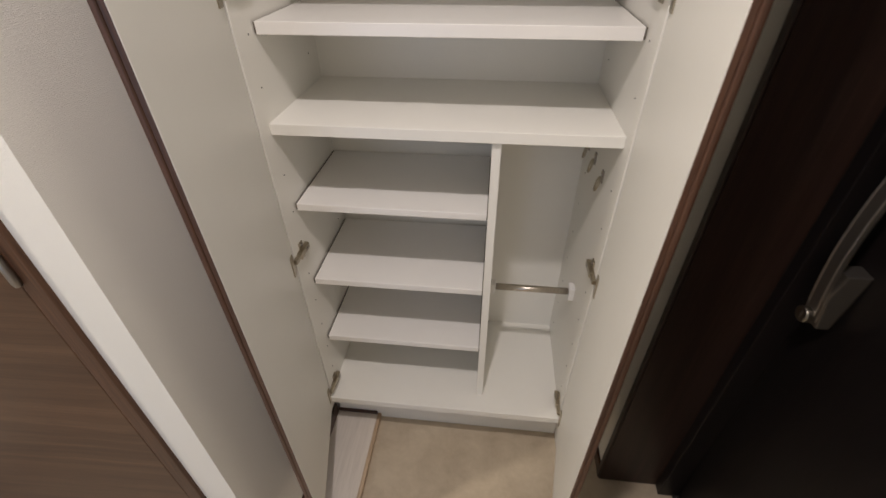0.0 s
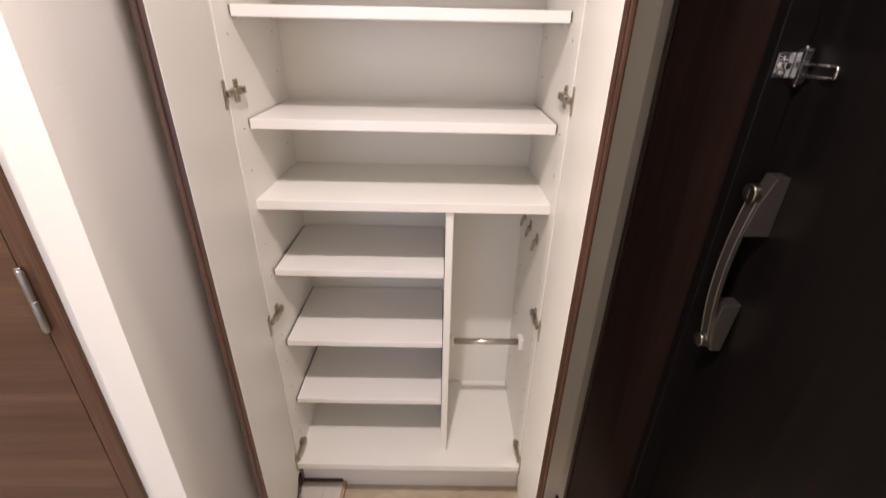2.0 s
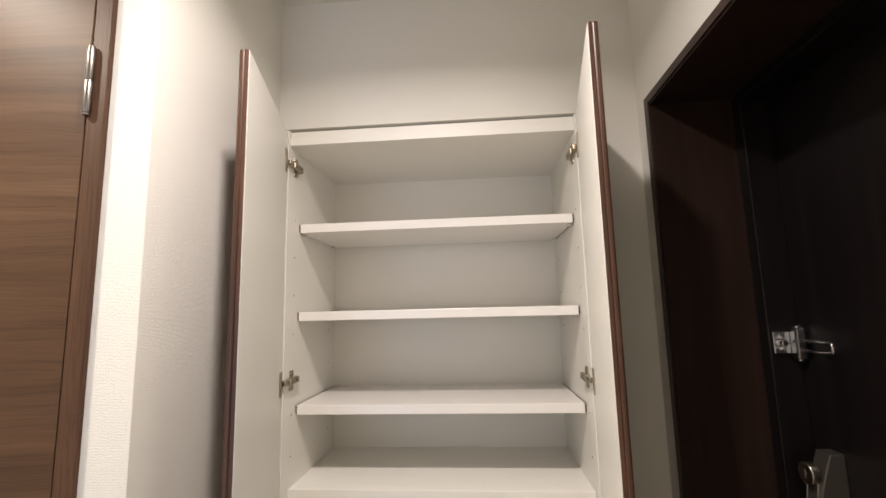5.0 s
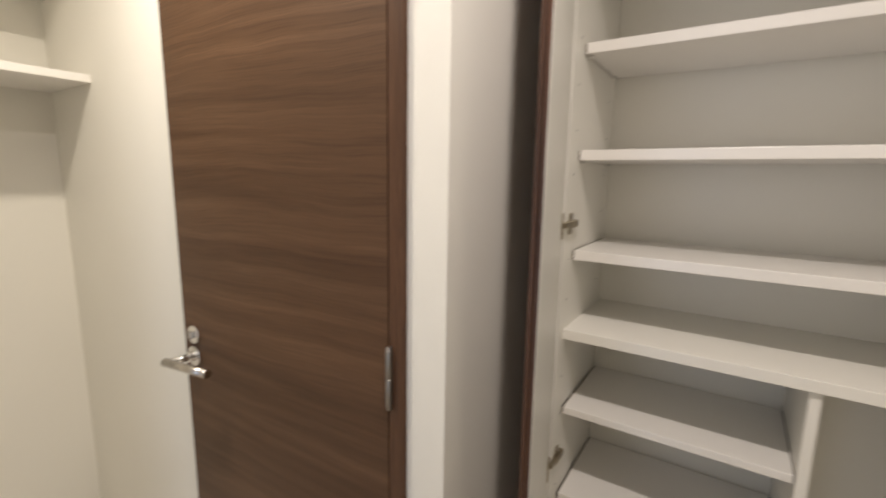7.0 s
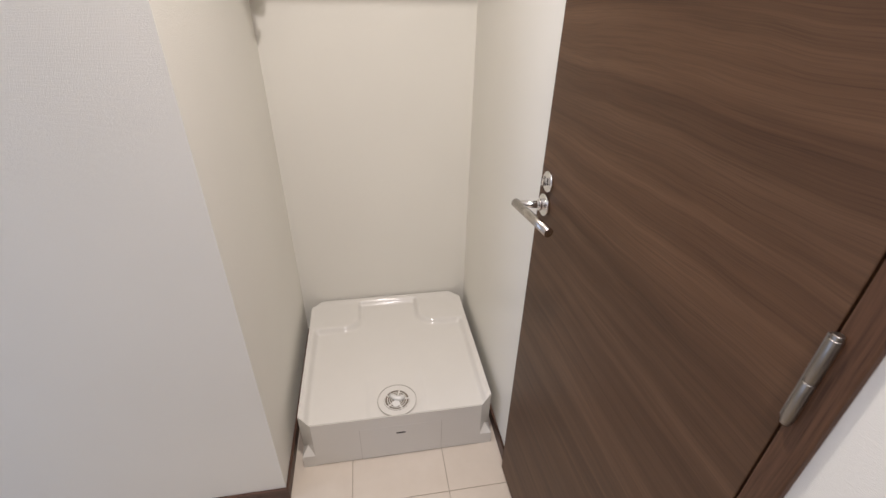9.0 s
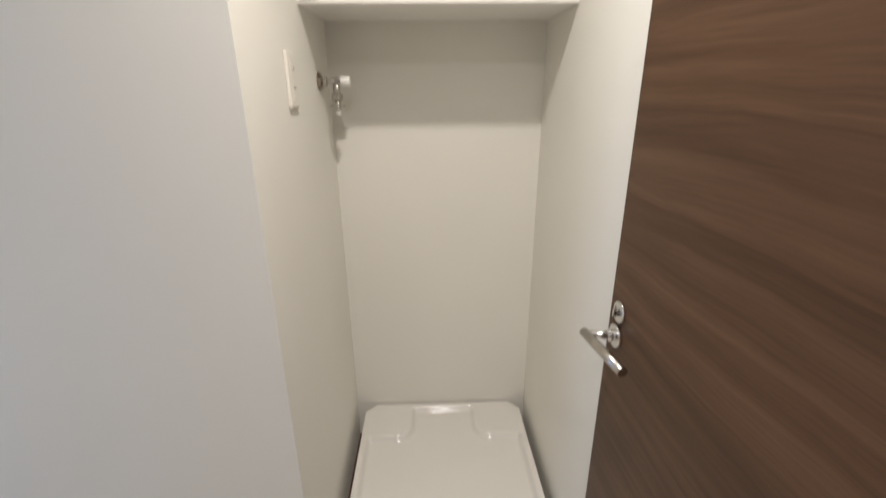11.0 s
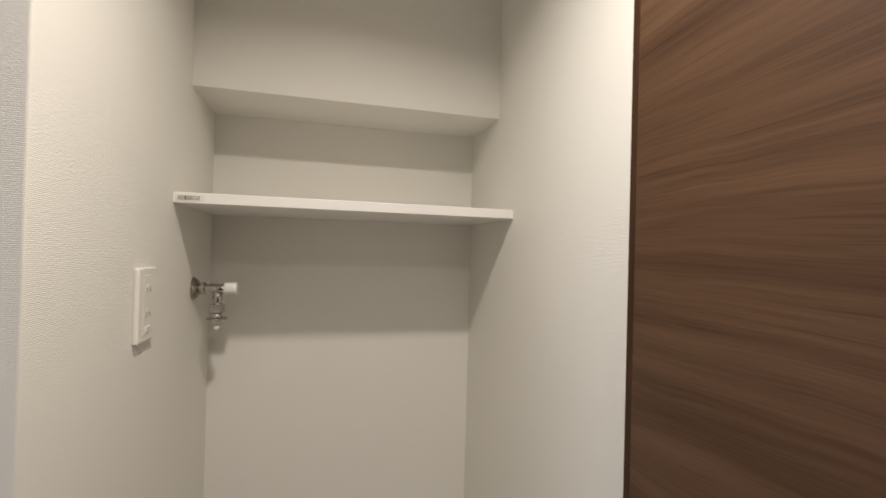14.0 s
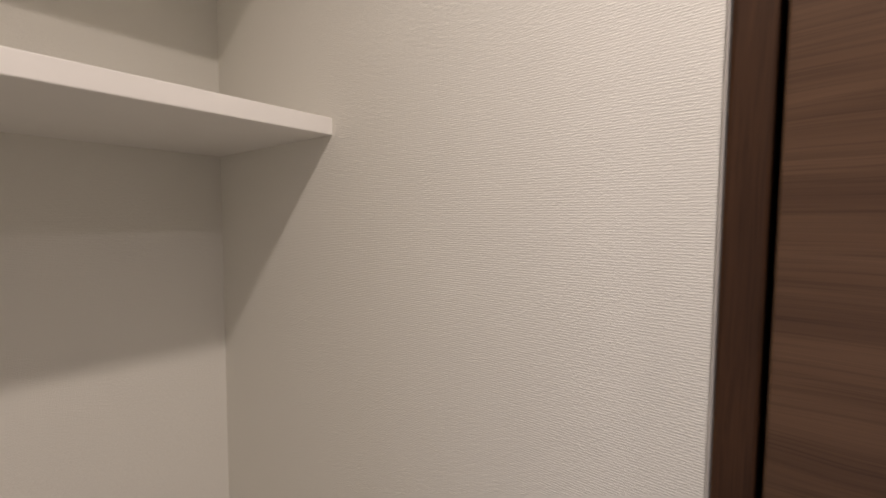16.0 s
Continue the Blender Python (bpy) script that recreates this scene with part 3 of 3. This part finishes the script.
for xs, s in ((CL, 1), (CR, -1)):
    for yy in (0.945, CB - 0.06):
        bm = bmesh.new()
        for k in range(46):
            z = 0.27 + 0.032 * k
            if abs(z - 1.05) > 0.03 and k % 3 == 0:
                add_rod(bm, (xs + s * 0.0002, yy, z), "x", 0.0008, 0.0018, seg=8)
        tagged(part("peg_holes", bm, M_GAP, cabinet), kind="stuff")

HINGE_Z = (1.847, 1.312, 0.738, 0.215)


def cup_hinge(parent, side, x, z):
    s = side
    arm = part("cup_hinge", box(min(x, x + s * 0.012), max(x, x + s * 0.012), CY + 0.014, CY + 0.066, z - 0.008, z + 0.008, 0.002), M_HINGE, parent, "plated concealed cup hinge")
    part("mounting_plate", box(min(x, x + s * 0.003), max(x, x + s * 0.003), CY + 0.030, CY + 0.050, z - 0.024, z + 0.024, 0.0012), M_HINGE, arm)
    part("screw", rod((x + s * 0.004, CY + 0.040, z + 0.016), "x", 0.003, 0.004, seg=12), M_NICKEL, arm)
    part("screw", rod((x + s * 0.0125, CY + 0.050, z), "x", 0.002, 0.004, seg=12), M_NICKEL, arm)
    part("link", box(min(x, x + s * 0.010), max(x, x + s * 0.010), CY - 0.012, CY + 0.016, z - 0.006, z + 0.006, 0.002), M_HINGE, arm)


for z in HINGE_Z:
    cup_hinge(cabinet, 1, CL, z)
    cup_hinge(cabinet, -1, CR, z)


def cabinet_door(px, side, swing):
    """Built closed round its hinge edge at the origin, then swung open. side 1: hinged at the left."""
    W, T, Z0, Z1 = 0.362, 0.0165, 0.155, 1.928
    place = pose(px, CY - 0.003, 0, 0, 0, -side * swing)
    leaf = holder("cabinet_door", (0, 0, 0), "dark reddish wooden cabinet door, white inside, standing open", "cabinet door")
    leaf.parent = cabinet
    leaf.matrix_basis = place
    x0, x1 = (0, W) if side > 0 else (-W, 0)
    part("outer_skin", box(x0, x1, -T, -T + 0.0095, Z0, Z1, 0.003), M_CAB_WOOD, leaf, "dark reddish-brown wood skin")
    part("edge_band", box(x0 + 0.0005, x1 - 0.0005, -T + 0.0095, -0.0008, Z0, Z1, 0.0004), M_CAB_WOOD, leaf)
    part("inner_face", box(x0 + 0.0015, x1 - 0.0015, -0.0012, 0, Z0 + 0.0015, Z1 - 0.0015), M_WHITE, leaf, "white melamine inner face")
    for z in HINGE_Z:
        cx = x0 + 0.022 if side > 0 else x1 - 0.022
        part("hinge_cup", box(cx - 0.010, cx + 0.010, 0, 0.003, z - 0.028, z + 0.028, 0.001), M_HINGE, leaf)
    return leaf


cabinet_door(CL - 0.002, 1, 76.2)
cabinet_door(CR + 0.002, -1, 81.2)

rail = holder("umbrella_rail", (0, 0, 0), "thin steel umbrella rail between white brackets", "rail")
part("bar", rod(((0.250 + CR) / 2, 1.050, 0.559), "x", CR - 0.250 - 0.02, 0.0095, seg=20), M_STEEL, rail, "", True)
part("bracket", box(0.250, 0.264, 1.036, 1.064, 0.541, 0.575, 0.003), M_PLASTIC, rail)
part("bracket", box(CR - 0.016, CR, 1.034, 1.066, 0.537, 0.579, 0.003), M_PLASTIC, rail)


def coat_hook(y, z):
    hook = holder("hook", (0, 0, 0), "small nickel loop hook on the cabinet side", "hook", "hooks in the cabinet")
    part("back_plate", box(CR - 0.003, CR, y - 0.007, y + 0.007, z - 0.006, z + 0.024, 0.001), M_NICKEL, hook)
    part("screw", rod((CR - 0.004, y, z + 0.018), "x", 0.002, 0.003, seg=10), M_HINGE, hook)
    loop = []
    for k in range(21):
        q = k / 20 * math.tau
        loop.append((CR - 0.006 - 0.007 * (0.5 - 0.5 * math.cos(q)), y + 0.0085 * math.sin(q), z - 0.010 + 0.017 * math.cos(q)))
    part("loop", tube(loop, 0.0023, 8), M_HINGE, hook, "bent wire loop", True)


for yy, zz in ((1.213, 0.915), (1.126, 0.918), (1.031, 0.920)):
    coat_hook(yy, zz)

# ---- entrance door ----
ef = holder("entrance_door_frame", (0, 0, 0), "deep dark brown entrance door frame", "door frame", kind="structure")
FX0, FX1 = 0.625, 0.915
part("far_jamb", box(FX0 + 0.004, FX1, DY1 - 0.022, DY1, GENKAN, DT, 0.0), M_FRAME, ef)
part("near_jamb", box(FX0 + 0.004, FX1, DY0, DY0 + 0.022, GENKAN, DT, 0.0), M_FRAME, ef)
part("head", box(FX0 + 0.004, FX1, DY0 + 0.022, DY1 - 0.022, DT - 0.022, DT, 0.0), M_FRAME, ef)
part("edge_strip", box(FX0, FX0 + 0.004, DY1 - 0.018, DY1, GENKAN, DT, 0.001), M_FRAME_EDGE, ef)
part("edge_strip", box(FX0, FX0 + 0.004, DY0 + 0.018, DY1 - 0.018, DT - 0.018, DT, 0.001), M_FRAME_EDGE, ef)
part("edge_strip", box(FX0, FX0 + 0.004, DY0, DY0 + 0.018, GENKAN, DT, 0.001), M_FRAME_EDGE, ef)
part("stop", box(0.800, FX1, DY1 - 0.052, DY1 - 0.022, GENKAN, DT - 0.022, 0.002), M_DARK, ef)
part("stop", box(0.792, FX1, DY0 + 0.022, DY0 + 0.042, GENKAN, DT - 0.022, 0.002), M_DARK, ef)
part("stop", box(0.792, FX1, DY0 + 0.042, DY1 - 0.052, DT - 0.042, DT - 0.022, 0.002), M_DARK, ef)
part("threshold", box(0.840, FX1, DY0 + 0.042, DY1 - 0.052, GENKAN, GENKAN + 0.012, 0.002), M_SILL, ef)

edoor = holder("door_2", (0, 0, 0), "closed dark brown entrance door with a pewter pull handle", "door", kind="structure")
EX = 0.857
part("leaf", box(EX, EX + 0.04, DY0 + 0.044, DY1 - 0.054, GENKAN + 0.014, DT - 0.044, 0.001), M_DARK, edoor)
HY = 0.738


def pull_handle(parent):
    grip = holder("pull_handle", (0, 0, 0), "arched pewter pull handle with two lock cylinders", "handle")
    grip.parent = parent
    w = 0.017
    part("upper_bracket", prism_xz([(EX, 1.208), (EX - 0.024, 1.208), (EX - 0.044, 1.150), (EX - 0.055, 1.088), (EX, 1.088)], HY - w, HY + w, 0.002), M_PEWTER, grip)
    part("lower_bracket", prism_xz([(EX, 0.928), (EX - 0.040, 0.928), (EX - 0.044, 0.872), (EX - 0.032, 0.806), (EX - 0.010, 0.806)], HY - w, HY + w, 0.002), M_PEWTER, grip)
    pts = []
    for k in range(25):
        t = k / 24
        z = 1.168 - t * 0.352
        pts.append((EX - 0.036 - 0.025 * math.sin(math.pi * (0.12 + 0.80 * t)), z))
    outline = pts + [(x + 0.011, z) for x, z in reversed(pts)]
    part("grip", prism_xz(outline, HY - 0.012, HY + 0.012, 0.0015), M_PEWTER, grip)
    for y in (HY - 0.0125, HY + 0.0125):
        part("rim", tube([(x, y, z) for x, z in pts], 0.0013, 6), M_PEWTER_RIM, grip, "thin bright edge", True)
    for z, dx, r in ((1.172, 0.044, 0.019), (0.826, 0.044, 0.0155)):
        cyl = part("lock_knob", rod((EX - dx - 0.006, HY, z), "x", 0.016, r, bevel=0.003), M_KNOB, grip, "round nickel lock knob", True)
        part("keyway", box(EX - dx - 0.0148, EX - dx - 0.0138, HY - 0.002, HY + 0.002, z - 0.008, z + 0.008), M_PEWTER, cyl)


def prism_xz(outline, y0, y1, bevel=0.0):
    bm = bmesh.new()
    lo = [bm.verts.new((x, y0, z)) for x, z in outline]
    hi = [bm.verts.new((x, y1, z)) for x, z in outline]
    bm.faces.new(lo)
    bm.faces.new(hi)
    for i in range(len(lo)):
        j = (i + 1) % len(lo)
        bm.faces.new((lo[i], lo[j], hi[j], hi[i]))
    bmesh.ops.recalc_face_normals(bm, faces=bm.faces)
    if bevel:
        bmesh.ops.bevel(bm, geom=[e for e in bm.edges if abs(e.verts[0].co.y - e.verts[1].co.y) < 1e-6], offset=bevel, segments=2, affect="EDGES", profile=0.5)
    return bm


pull_handle(edoor)

guard = holder("door_guard", (0, 0, 0), "chrome swing-bar door guard on the dark frame", "door guard")
GZ, GY, GX = 1.395, DY1 - 0.053, 0.834
part("base_plate", box(GX - 0.030, GX + 0.006, GY - 0.006, GY + 0.002, GZ - 0.022, GZ + 0.020, 0.002), M_GUARD, guard)
for z in (GZ - 0.013, GZ + 0.011):
    part("screw", rod((GX - 0.016, GY - 0.007, z), "y", 0.003, 0.0042, bevel=0.0008, seg=14), M_CHROME, guard, "", True)
part("stud", rod((GX - 0.016, GY - 0.012, GZ - 0.001), "y", 0.014, 0.006, 0.008, bevel=0.001), M_CHROME, guard, "", True)
part("pivot_block", box(GX + 0.001, GX + 0.020, GY - 0.024, GY - 0.004, GZ - 0.032, GZ + 0.028, 0.004), M_GUARD, guard)
part("pivot_pin", rod((GX + 0.010, GY - 0.014, GZ - 0.002), "z", 0.066, 0.005, bevel=0.001), M_CHROME, guard, "", True)
BZ, BH2 = GZ - 0.006, 0.0095
bar = [(GX + 0.014, GY - 0.014, BZ + BH2), (GX + 0.017, GY - 0.080, BZ + BH2)]
bar += [(GX + 0.017, GY - 0.080 - BH2 * math.sin(math.pi * k / 8), BZ + BH2 * math.cos(math.pi * k / 8)) for k in range(1, 8)]
bar += [(GX + 0.017, GY - 0.080, BZ - BH2), (GX + 0.014, GY - 0.014, BZ - BH2)]
part("swing_bar", tube(bar, 0.0033, 10), M_CHROME, guard, "looped swing bar", True)

# ---- floor tiles ----
TX0, TY0, TW, TD = -0.940, 0.272, 0.303, 0.606


def tile_mesh(x0, x1, y0, y1):
    bm = box(x0 + 0.0008, x1 - 0.0008, y0 + 0.0008, y1 - 0.0008, -0.004, 0.0, 0.0007, 1)
    return bm


for i in range(-3, 4):
    for j in range(-4, 2):
        x0, x1 = max(XA, TX0 + i * TD), min(STEP - 0.012, TX0 + (i + 1) * TD)
        y0, y1 = max(YS, TY0 + j * TW), min(YN, TY0 + (j + 1) * TW)
        if x1 - x0 < 0.01 or y1 - y0 < 0.01:
            continue
        part("tile", tile_mesh(x0, x1, y0, y1), M_TILE, floor)
